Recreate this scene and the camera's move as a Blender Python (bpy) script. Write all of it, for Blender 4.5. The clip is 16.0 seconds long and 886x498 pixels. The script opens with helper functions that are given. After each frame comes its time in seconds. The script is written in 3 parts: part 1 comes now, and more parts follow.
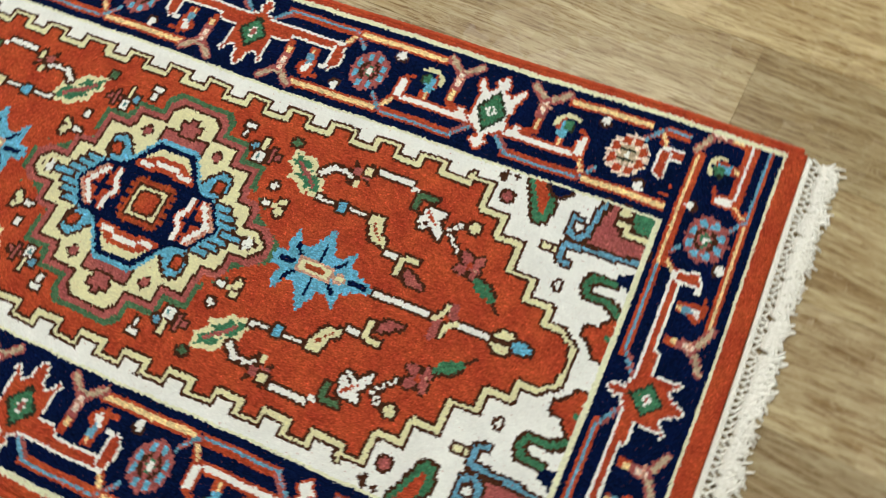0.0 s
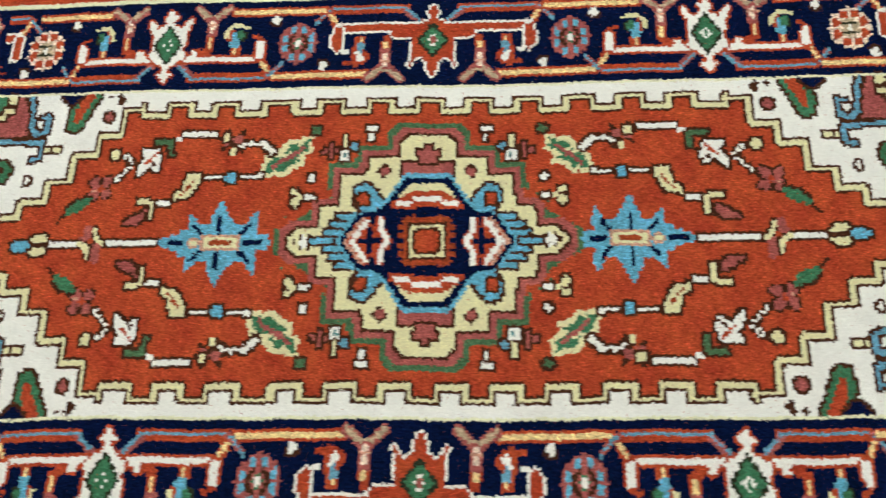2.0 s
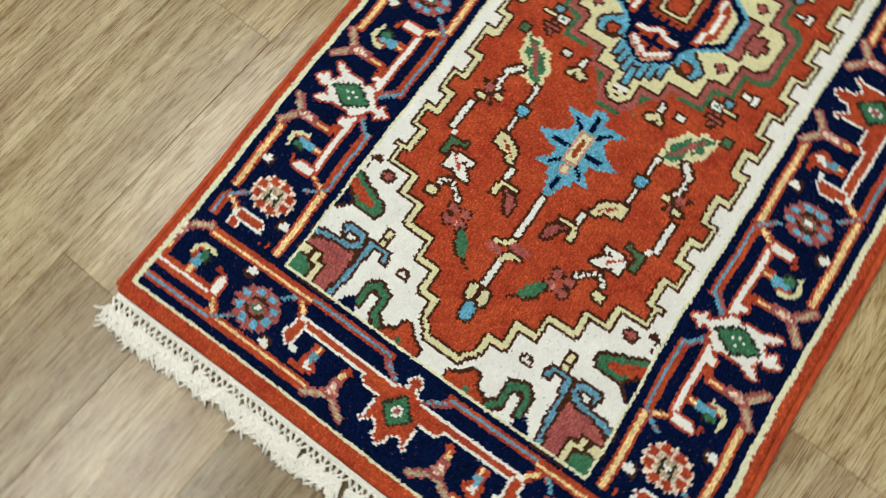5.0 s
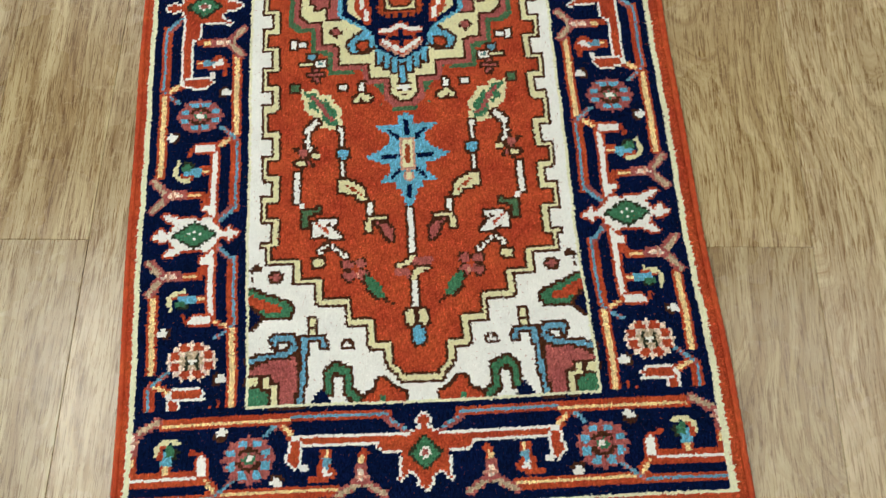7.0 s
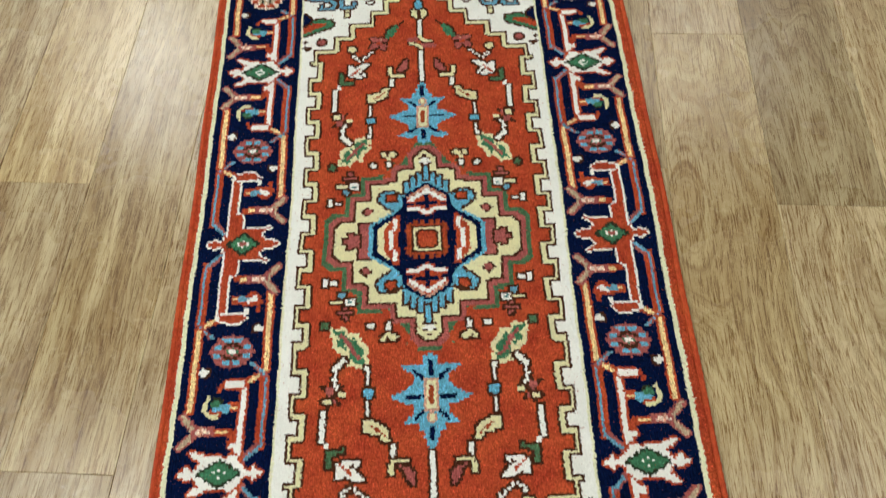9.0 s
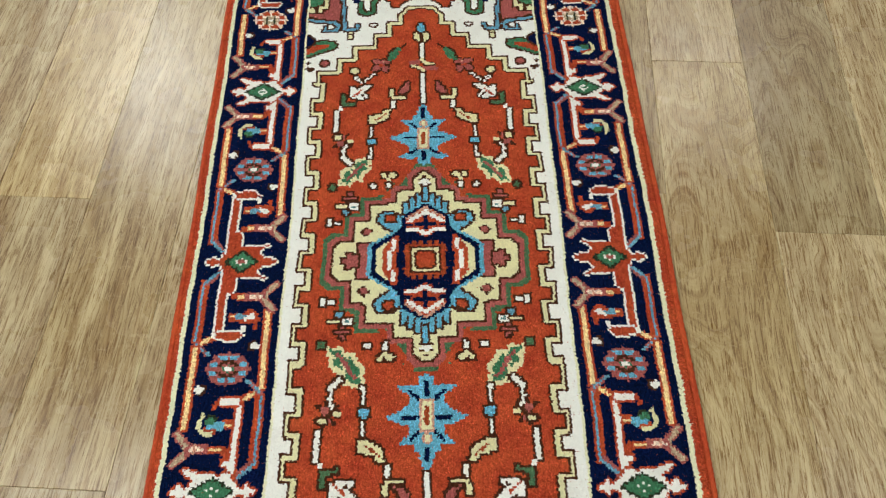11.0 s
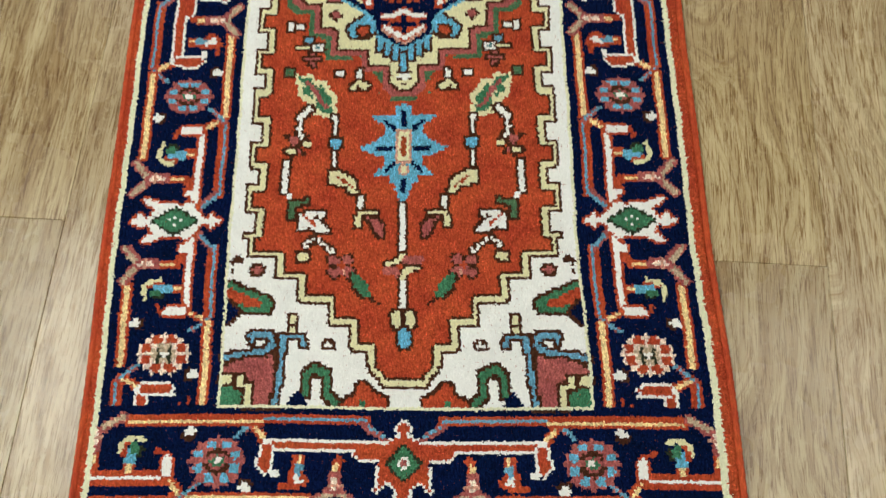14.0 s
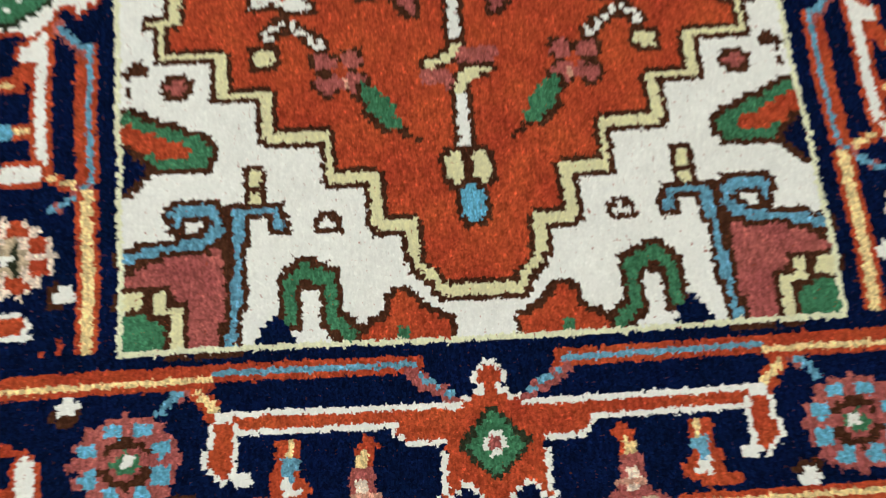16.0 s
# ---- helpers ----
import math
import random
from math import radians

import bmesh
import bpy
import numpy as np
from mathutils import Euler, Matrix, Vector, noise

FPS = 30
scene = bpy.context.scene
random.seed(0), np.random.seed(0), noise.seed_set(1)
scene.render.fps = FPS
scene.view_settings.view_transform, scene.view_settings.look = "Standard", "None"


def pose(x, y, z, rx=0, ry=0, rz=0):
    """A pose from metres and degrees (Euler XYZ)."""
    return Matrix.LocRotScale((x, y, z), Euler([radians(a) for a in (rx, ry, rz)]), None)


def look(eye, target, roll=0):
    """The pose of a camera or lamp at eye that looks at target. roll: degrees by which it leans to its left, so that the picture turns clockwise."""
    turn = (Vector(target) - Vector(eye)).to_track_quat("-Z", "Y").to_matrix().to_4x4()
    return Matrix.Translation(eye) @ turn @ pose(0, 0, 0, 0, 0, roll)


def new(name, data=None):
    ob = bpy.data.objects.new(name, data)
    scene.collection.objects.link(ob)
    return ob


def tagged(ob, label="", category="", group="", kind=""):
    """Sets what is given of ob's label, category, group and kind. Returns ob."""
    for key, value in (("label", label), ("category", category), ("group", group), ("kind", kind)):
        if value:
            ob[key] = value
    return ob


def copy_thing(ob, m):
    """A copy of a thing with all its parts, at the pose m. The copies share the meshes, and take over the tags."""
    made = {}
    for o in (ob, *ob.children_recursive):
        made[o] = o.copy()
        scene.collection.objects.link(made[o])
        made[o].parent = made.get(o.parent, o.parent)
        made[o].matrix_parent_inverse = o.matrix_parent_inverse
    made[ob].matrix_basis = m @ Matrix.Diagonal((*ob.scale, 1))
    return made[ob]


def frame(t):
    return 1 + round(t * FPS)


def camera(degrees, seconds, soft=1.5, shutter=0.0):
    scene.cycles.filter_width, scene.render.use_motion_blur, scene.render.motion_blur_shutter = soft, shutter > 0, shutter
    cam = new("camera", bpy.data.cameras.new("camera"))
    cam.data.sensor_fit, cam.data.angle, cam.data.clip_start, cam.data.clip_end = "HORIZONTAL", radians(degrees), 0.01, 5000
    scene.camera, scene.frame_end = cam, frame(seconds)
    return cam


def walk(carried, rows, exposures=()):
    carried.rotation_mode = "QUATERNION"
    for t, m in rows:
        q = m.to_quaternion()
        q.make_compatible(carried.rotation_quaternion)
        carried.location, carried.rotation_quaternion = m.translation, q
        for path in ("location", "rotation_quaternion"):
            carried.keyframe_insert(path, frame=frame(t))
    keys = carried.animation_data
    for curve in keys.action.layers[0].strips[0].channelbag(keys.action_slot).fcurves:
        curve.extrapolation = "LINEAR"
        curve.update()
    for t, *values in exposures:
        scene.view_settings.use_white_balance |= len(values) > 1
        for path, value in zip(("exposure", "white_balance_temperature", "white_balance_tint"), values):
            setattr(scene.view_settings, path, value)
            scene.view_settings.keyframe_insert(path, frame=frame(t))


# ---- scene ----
cam = camera(55.0, 16.0, soft=1.1, shutter=0.4)
PATH = [
    (0, (0.212, 0.517, 0.826), (-0.422, 0.092, -1.022), -11.2),
    (0.5, (0.259, 0.441, 0.817), (-0.386, 0.125, -1.049), -17.2),
    (1, (0.301, 0.333, 0.819), (-0.375, 0.128, -1.052), -14.5),
    (1.5, (0.323, 0.213, 0.819), (-0.363, 0.041, -1.051), -13.0),
    (2, (0.311, 0.066, 0.83), (-0.37, -0.045, -1.047), -9.4),
    (2.5, (0.307, -0.046, 0.835), (-0.365, -0.129, -1.047), -8.7),
    (3, (0.314, -0.153, 0.842), (-0.358, -0.2, -1.041), -8.3),
    (3.5, (0.304, -0.292, 0.859), (-0.358, -0.215, -1.026), -5.6),
    (4, (0.28, -0.429, 0.859), (-0.333, -0.213, -1.033), -4.4),
    (4.2, (0.252, -0.479, 0.847), (-0.339, -0.219, -1.045), -5.4),
    (6.3, (-0.001, -0.673, 0.867), (-0.02, -0.016, -1.022), -4.0),
    (6.5, (0.009, -0.673, 0.873), (-0.003, -0.011, -1.014), -4.9),
    (7, (0.027, -0.673, 0.89), (0.04, 0.025, -0.984), -2.8),
    (7.5, (0.038, -0.66, 0.902), (0.067, 0.116, -0.941), -1.1),
    (8, (0.032, -0.644, 0.919), (0.055, 0.23, -0.88), -0.9),
    (8.5, (0.028, -0.623, 0.94), (0.025, 0.348, -0.809), -2.6),
    (9, (0.021, -0.603, 0.955), (0.021, 0.442, -0.75), -2.5),
    (9.2, (0.023, -0.594, 0.963), (0.012, 0.473, -0.728), -2.9),
    (11.3, (0.022, -0.616, 0.948), (0.026, 0.478, -0.726), -1.2),
    (11.5, (0.024, -0.625, 0.939), (0.02, 0.44, -0.754), -1.5),
    (12, (0.024, -0.643, 0.924), (0.01, 0.323, -0.827), -1.8),
    (12.5, (0.029, -0.657, 0.909), (0.015, 0.223, -0.887), -1.7),
    (13, (0.027, -0.676, 0.893), (0.023, 0.132, -0.936), -0.7),
    (13.5, (0.03, -0.675, 0.883), (0.036, 0.079, -0.969), -0.1),
    (14, (0.048, -0.651, 0.844), (0.034, 0.037, -1.034), -2.0),
    (14.5, (0.036, -0.617, 0.768), (0.047, -0.07, -1.156), -0.0),
    (15, (0.005, -0.581, 0.669), (0.01, -0.084, -1.268), -2.7),
    (15.5, (-0.021, -0.56, 0.56), (0.016, -0.102, -1.386), 0.8),
    (16, (-0.034, -0.559, 0.432), (0.042, -0.12, -1.518), 5.4),
]
walk(cam, [(t, look(e, g, r)) for t, e, g, r in PATH], [(0, 0.0), (14.0, 0.0), (15.5, -0.02), (16.0, -0.06)])

# ---------------------------------------------------------------- world and light
world = bpy.data.worlds.new("room_air")
scene.world = world
world.use_nodes = True
world.node_tree.nodes["Background"].inputs[0].default_value = (0.80, 0.88, 1.0, 1)
world.node_tree.nodes["Background"].inputs[1].default_value = 0.05

LAMPS = [(-1.45, 0.05), (1.45, -0.25), (-1.5, 2.85), (1.45, 2.85), (-1.15, -1.45)]
CEILING = 2.55
for lx, ly, watts in ((*LAMPS[0], 13.8), (*LAMPS[1], 2.6), (*LAMPS[2], 22.5), (*LAMPS[3], 3.6), (*LAMPS[4], 14.2)):
    data = bpy.data.lights.new("panel_glow", "AREA")
    data.shape, data.size, data.size_y, data.energy = "RECTANGLE", 0.56, 1.16, watts
    data.color = (0.90, 0.985, 1.0) if lx < 0 else (0.96, 1.0, 0.95)
    new("panel_glow", data).matrix_world = pose(lx, ly, CEILING - 0.035)


# ---------------------------------------------------------------- materials
def material(name):
    m = bpy.data.materials.new(name)
    m.use_nodes = True
    return m, m.node_tree.nodes, m.node_tree.links, m.node_tree.nodes["Principled BSDF"]


def rgba(c):
    return (c[0], c[1], c[2], 1)


def mixed(nodes, links, mode, factor, a, b):
    """A colour mix node; factor, a and b are sockets or values."""
    n = nodes.new("ShaderNodeMix")
    n.data_type, n.blend_type = "RGBA", mode
    for socket, value in ((n.inputs[0], factor), (n.inputs[6], a), (n.inputs[7], b)):
        if isinstance(value, bpy.types.NodeSocket):
            links.new(value, socket)
        elif isinstance(value, tuple):
            socket.default_value = rgba(value)
        else:
            socket.default_value = value
    return n.outputs[2]


def ramped(nodes, links, source, lo, hi, out_lo=0.0, out_hi=1.0):
    n = nodes.new("ShaderNodeMapRange")
    links.new(source, n.inputs[0])
    for i, v in enumerate((lo, hi, out_lo, out_hi)):
        n.inputs[i + 1].default_value = v
    return n.outputs[0]


def noised(nodes, links, vector, scale, detail=3.0, rough=0.55, distort=0.0):
    n = nodes.new("ShaderNodeTexNoise")
    n.inputs["Scale"].default_value, n.inputs["Detail"].default_value = scale, detail
    n.inputs["Roughness"].default_value, n.inputs["Distortion"].default_value = rough, distort
    links.new(vector, n.inputs["Vector"])
    return n.outputs[0]


def wool(name, colour, spread=0.30):
    """Knotted wool yarn: tuft to tuft and patch to patch variation, painted sheen and glints, fibre bump."""
    m, nodes, links, p = material(name)
    place = nodes.new("ShaderNodeTexCoord").outputs["Object"]
    isle = nodes.new("ShaderNodeNewGeometry").outputs["Random Per Island"]
    patch = noised(nodes, links, place, 30.0, 4.0, 0.6)
    fibre = noised(nodes, links, place, 1400.0, 2.0, 0.7)
    # the pile lies along the rug: its sheen is painted into the colour as short dashes
    lie = nodes.new("ShaderNodeMapping")
    lie.inputs["Scale"].default_value = (520.0, 130.0, 1.0)
    links.new(place, lie.inputs["Vector"])
    dash = noised(nodes, links, lie.outputs[0], 1.0, 2.0, 0.6)
    sheen_streak = ramped(nodes, links, dash, 0.35, 0.72, 1 - 0.55 * spread, 1 + 0.9 * spread)
    tuft = ramped(nodes, links, isle, 0, 1, 1 - spread, 1 + spread)
    # patches: uneven dye, with the nap's light and dark sheen painted in
    blot = ramped(nodes, links, patch, 0.25, 0.75, 0.97 - 0.45 * spread, 1.03 + 0.45 * spread)
    fine = ramped(nodes, links, fibre, 0.3, 0.7, 1 - 0.6 * spread, 1 + 0.5 * spread)
    # a few tufts get a lighter colour, as painted highlights
    painted_glint = nodes.new("ShaderNodeMath")
    painted_glint.operation = "ADD"
    links.new(tuft, painted_glint.inputs[0]), links.new(ramped(nodes, links, isle, 0.955, 1.0, 0.0, 1.6 * spread), painted_glint.inputs[1])
    total = painted_glint.outputs[0]
    for other in (blot, fine, sheen_streak):
        mul = nodes.new("ShaderNodeMath")
        mul.operation = "MULTIPLY"
        links.new(total, mul.inputs[0]), links.new(other, mul.inputs[1])
        total = mul.outputs[0]
    hsv = nodes.new("ShaderNodeHueSaturation")
    hsv.inputs["Color"].default_value = rgba(colour)
    links.new(total, hsv.inputs["Value"])
    links.new(ramped(nodes, links, patch, 0.2, 0.8, 0.494, 0.508), hsv.inputs["Hue"])
    links.new(hsv.outputs[0], p.inputs["Base Color"])
    p.inputs["Roughness"].default_value = 1.0
    p.inputs["Specular IOR Level"].default_value = 0.03
    bump = nodes.new("ShaderNodeBump")
    bump.inputs["Strength"].default_value, bump.inputs["Distance"].default_value = 0.5, 0.0008
    links.new(fibre, bump.inputs["Height"])
    links.new(bump.outputs[0], p.inputs["Normal"])
    return m


YARN = {
    "red": (0.452, 0.069, 0.028), "white": (0.88, 0.89, 0.84), "navy": (0.0024, 0.0078, 0.038), "blue": (0.135, 0.43, 0.60),
    "cream": (0.77, 0.74, 0.45), "brown": (0.066, 0.024, 0.013), "rose": (0.39, 0.105, 0.095),
    "green": (0.055, 0.195, 0.100), "olive": (0.075, 0.165, 0.080), "pink": (0.62, 0.33, 0.24), "slate": (0.14, 0.36, 0.50),
    "rust": (0.34, 0.060, 0.022), "teal": (0.12, 0.28, 0.28), "moss": (0.030, 0.036, 0.020),
    "shell": (0.85, 0.71, 0.59), "beige": (0.50, 0.40, 0.27), "pale": (0.80, 0.81, 0.58), "straw": (0.84, 0.66, 0.33),
}
NAMES = list(YARN)
WOOL = [wool("wool_" + n, YARN[n], {"navy": 0.5, "white": 0.05, "cream": 0.09, "pale": 0.09, "red": 0.36}.get(n, 0.36)) for n in NAMES]
INDEX = {n: i for i, n in enumerate(NAMES)}


def cotton():
    m, nodes, links, p = material("fringe_cotton")
    place = nodes.new("ShaderNodeTexCoord").outputs["Object"]
    n = noised(nodes, links, place, 300.0, 3.0)
    links.new(mixed(nodes, links, "MIX", ramped(nodes, links, n, 0.3, 0.7), (0.76, 0.75, 0.67), (0.93, 0.92, 0.86)), p.inputs["Base Color"])
    p.inputs["Roughness"].default_value = 0.85
    p.inputs["Specular IOR Level"].default_value = 0.2
    return m


COTTON = cotton()


def oak():
    """Satin laminate with an oak print: grain along y, pores, cathedral figure, a tone for each board."""
    m, nodes, links, p = material("oak_laminate")
    tex = nodes.new("ShaderNodeTexCoord")
    info = nodes.new("ShaderNodeObjectInfo")
    shift = nodes.new("ShaderNodeVectorMath")
    shift.operation = "MULTIPLY_ADD"
    comb = nodes.new("ShaderNodeCombineXYZ")
    links.new(info.outputs["Random"], comb.inputs[0]), links.new(info.outputs["Random"], comb.inputs[1])
    links.new(comb.outputs[0], shift.inputs[0])
    shift.inputs[1].default_value = (37.0, 91.0, 0)
    links.new(tex.outputs["Object"], shift.inputs[2])
    base = shift.outputs[0]

    def stretched(sx, sy):
        n = nodes.new("ShaderNodeMapping")
        n.inputs["Scale"].default_value = (sx, sy, 1)
        links.new(base, n.inputs["Vector"])
        return n.outputs[0]

    def maths(operation, p, q):
        n = nodes.new("ShaderNodeMath")
        n.operation = operation
        for socket, value in zip(n.inputs, (p, q)):
            if isinstance(value, bpy.types.NodeSocket):
                links.new(value, socket)
            else:
                socket.default_value = value
        return n.outputs[0]

    # growth rings cut lengthwise: straight in most boards, arched and drawn together round knots in
    # the figured ones, whose share is the alpha of the board's colour; the grain follows the rings
    broad = noised(nodes, links, stretched(14.0, 1.6), 1.0, 5.0, 0.6, 0.8)
    slow = noised(nodes, links, stretched(7.0, 2.4), 1.0, 1.6, 0.4, 0.35)
    knots = nodes.new("ShaderNodeTexVoronoi")
    knots.inputs["Scale"].default_value = 1.0
    links.new(stretched(4.2, 2.1), knots.inputs["Vector"])
    near = ramped(nodes, links, knots.outputs["Distance"], 0.0, 0.42, 1.0, 0.0)
    axes = nodes.new("ShaderNodeSeparateXYZ")
    links.new(base, axes.inputs[0])
    bow = maths("ADD", maths("MULTIPLY", slow, 210.0), maths("MULTIPLY", near, 42.0))
    ring = maths("ADD", maths("MULTIPLY", axes.outputs[0], 200.0), maths("MULTIPLY", bow, info.outputs["Alpha"]))

    def along_rings(across, along, detail, rough):
        n = nodes.new("ShaderNodeCombineXYZ")
        links.new(maths("MULTIPLY", ring, across), n.inputs[0]), links.new(maths("MULTIPLY", axes.outputs[1], along), n.inputs[1])
        return noised(nodes, links, n.outputs[0], 1.0, detail, rough, 0.25)

    bands = along_rings(0.16, 1.8, 5.0, 0.62)
    grain = along_rings(0.75, 11.0, 6.0, 0.72)
    pores = noised(nodes, links, stretched(430.0, 26.0), 1.0, 4.0, 0.70, 0.7)
    silk = noised(nodes, links, stretched(90.0, 110.0), 1.0, 3.0, 0.6, 1.5)
    patch = noised(nodes, links, stretched(6.0, 2.0), 1.0, 2.0)
    tone = mixed(nodes, links, "MIX", ramped(nodes, links, broad, 0.32, 0.68), (0.380, 0.285, 0.132), (0.548, 0.450, 0.250))
    grey = mixed(nodes, links, "MIX", ramped(nodes, links, info.outputs["Random"], 0, 1, 0.0, 0.65), tone, (0.440, 0.366, 0.238))
    c = mixed(nodes, links, "MULTIPLY", ramped(nodes, links, bands, 0.46, 0.66, 0.0, 0.75), grey, (0.62, 0.50, 0.38))
    c = mixed(nodes, links, "MIX", ramped(nodes, links, bands, 0.50, 0.34, 0.0, 0.40), c, (0.62, 0.52, 0.31))
    c = mixed(nodes, links, "MULTIPLY", ramped(nodes, links, near, 0.80, 1.0, 0.0, 0.35), c, (0.55, 0.43, 0.32))
    c = mixed(nodes, links, "MULTIPLY", maths("MULTIPLY", ramped(nodes, links, grain, 0.47, 0.64), ramped(nodes, links, patch, 0.3, 0.7, 0.6, 1.0)), c, (0.55, 0.43, 0.30))
    c = mixed(nodes, links, "MULTIPLY", ramped(nodes, links, pores, 0.50, 0.61, 0.0, 0.95), c, (0.47, 0.36, 0.24))
    c = mixed(nodes, links, "MIX", ramped(nodes, links, silk, 0.56, 0.76, 0.0, 0.35), c, (0.58, 0.49, 0.31))
    c = mixed(nodes, links, "MULTIPLY", 1.0, c, info.outputs["Color"])
    links.new(c, p.inputs["Base Color"])
    smear = noised(nodes, links, tex.outputs["Object"], 5.0, 4.0)
    links.new(ramped(nodes, links, smear, 0.3, 0.7, 0.22, 0.32), p.inputs["Roughness"])
    p.inputs["Specular IOR Level"].default_value = 0.5
    bump = nodes.new("ShaderNodeBump")
    bump.inputs["Strength"].default_value, bump.inputs["Distance"].default_value = 0.25, 0.0004
    links.new(pores, bump.inputs["Height"])
    links.new(bump.outputs[0], p.inputs["Normal"])
    return m


OAK = oak()


def plain(name, colour, rough=0.8, vary=0.08, scale=18.0):
    m, nodes, links, p = material(name)
    place = nodes.new("ShaderNodeTexCoord").outputs["Object"]
    n = noised(nodes, links, place, scale, 5.0)
    dark = tuple(v * (1 - vary) for v in colour)
    links.new(mixed(nodes, links, "MIX", ramped(nodes, links, n, 0.3, 0.7), dark, colour), p.inputs["Base Color"])
    p.inputs["Roughness"].default_value = rough
    return m


PAINT = plain("wall_paint", (0.74, 0.73, 0.70))
CEILING_PAINT = plain("ceiling_paint", (0.80, 0.80, 0.79))
JOINT = plain("joint_shadow_board", (0.055, 0.038, 0.022))
WHITE_METAL = plain("white_metal", (0.78, 0.78, 0.78), 0.4, 0.03)
DIFFUSER, _, _, dp = material("lamp_diffuser")
dp.inputs["Base Color"].default_value = (0.9, 0.9, 0.9, 1)
dp.inputs["Emission Color"].default_value = (1.0, 0.97, 0.92, 1)
dp.inputs["Emission Strength"].default_value = 6.0


# ---------------------------------------------------------------- mesh helpers
def part(name, bm, mat, parent=None, label=""):
    me = bpy.data.meshes.new(name)
    bm.to_mesh(me)
    bm.free()
    me.materials.append(mat)
    ob = new(name, me)
    ob.parent = parent
    if label:
        ob["label"] = label
    return ob


def box(bm, x0, x1, y0, y1, z0, z1, bevel=0.0):
    made = bmesh.ops.create_cube(bm, size=1)
    for v in made["verts"]:
        v.co = Vector((x0 + (v.co.x + 0.5) * (x1 - x0), y0 + (v.co.y + 0.5) * (y1 - y0), z0 + (v.co.z + 0.5) * (z1 - z0)))
    if bevel:
        bmesh.ops.bevel(bm, geom=list({e for v in made["verts"] for e in v.link_edges}), offset=bevel, segments=2, profile=0.5, affect="EDGES")
    return bm


def tube(bm, points, radii, sides=5):
    """A round strand along points, with a radius at each."""
    rings = []
    for i, p in enumerate(points):
        a, b = points[max(i - 1, 0)], points[min(i + 1, len(points) - 1)]
        q = (b - a).to_track_quat("Z", "Y")
        rings.append([bm.verts.new(p + q @ Vector((math.cos(k * math.tau / sides), math.sin(k * math.tau / sides), 0)) * radii[i]) for k in range(sides)])
    for r0, r1 in zip(rings, rings[1:]):
        for k in range(sides):
            f = bm.faces.new((r0[k], r0[(k + 1) % sides], r1[(k + 1) % sides], r1[k]))
            f.smooth = True
    bm.faces.new(rings[0][::-1]), bm.faces.new(rings[-1])


# ---------------------------------------------------------------- room shell
FLOOR_Z = -0.009
ROOM = (-2.6, 2.4, -2.6, 3.8)


def shell():
    x0, x1, y0, y1 = ROOM
    t = 0.12
    for name, b in (("wall_west", (x0 - t, x0, y0 - t, y1 + t)), ("wall_east", (x1, x1 + t, y0 - t, y1 + t)),
                    ("wall_south", (x0, x1, y0 - t, y0)), ("wall_north", (x0, x1, y1, y1 + t))):
        tagged(part(name, box(bmesh.new(), *b, FLOOR_Z - 0.02, CEILING), PAINT), "plain off-white painted room wall", "wall", kind="structure")
    tagged(part("ceiling", box(bmesh.new(), x0 - t, x1 + t, y0 - t, y1 + t, CEILING, CEILING + t), CEILING_PAINT),
           "plain white painted ceiling with light panels", "ceiling", kind="structure")


def ceiling_light():
    light = tagged(new("ceiling_light"), "white rectangular ceiling light panel, switched on", "ceiling light", "ceiling light panels")
    bm = bmesh.new()
    for b in ((-0.31, 0.31, -0.61, -0.58), (-0.31, 0.31, 0.58, 0.61), (-0.31, -0.28, -0.58, 0.58), (0.28, 0.31, -0.58, 0.58)):
        box(bm, *b, -0.03, 0.0)
    part("frame", bm, WHITE_METAL, light)
    part("diffuser", box(bmesh.new(), -0.28, 0.28, -0.58, 0.58, -0.02, -0.004), DIFFUSER, light)
    return light


shell()
first = ceiling_light()
first.matrix_basis = pose(*LAMPS[0], CEILING)
for lx, ly in LAMPS[1:]:
    copy_thing(first, pose(lx, ly, CEILING))

# ---------------------------------------------------------------- rug: the knot chart
# A quarter of the design in knots from the centre, u across and v along, drawn twice: the weaver
# made the far half a little longer than the near one. Each half mirrors left and right.
NU = 106
KNOT = 0.003
SIDE, END = 81.5, 186.0
HALVES = {
    -1: dict(knots=211,
             border=((0, 52, 102.9, 151.8, 170.5, 187.2, 203.6, 205.2, 211), (0, 51, 101, 150, 170, 186, 200.5, 202.5, 208)),
             field=((0, 11.5, 38.5, 49.5, 55.5, 73.6, 95.3, 119.5, 145.9, 161, 170.5), (0, 12, 39.4, 51.6, 55, 71.8, 95, 119, 146, 160, 170))),
    1: dict(knots=214,
            border=((0, 52, 102.6, 155.5, 175.2, 190.6, 205.9, 207.4, 214), (0, 51, 101, 150, 170, 186, 200.5, 202.5, 208)),
            field=((0, 11.5, 37.8, 49.3, 53.2, 70.2, 92.5, 119.7, 141.9, 147.6, 157, 163.4, 175.2), (0, 12, 39.4, 51.6, 54.6, 71.8, 95, 119, 140, 146, 154, 160, 170))),
}
UU = VV = Q = None


def pts(text):
    return [tuple(float(c) for c in p.split(",")) for p in text.split()]


def area(points, u=None, v=None):
    u, v = UU if u is None else u, VV if v is None else v
    inside = np.zeros(u.shape, bool)
    for (a, b), (c, d) in zip(points, points[1:] + points[:1]):
        if b != d:
            inside ^= ((b > v) != (d > v)) & (u < (c - a) * (v - b) / (d - b) + a)
    return inside


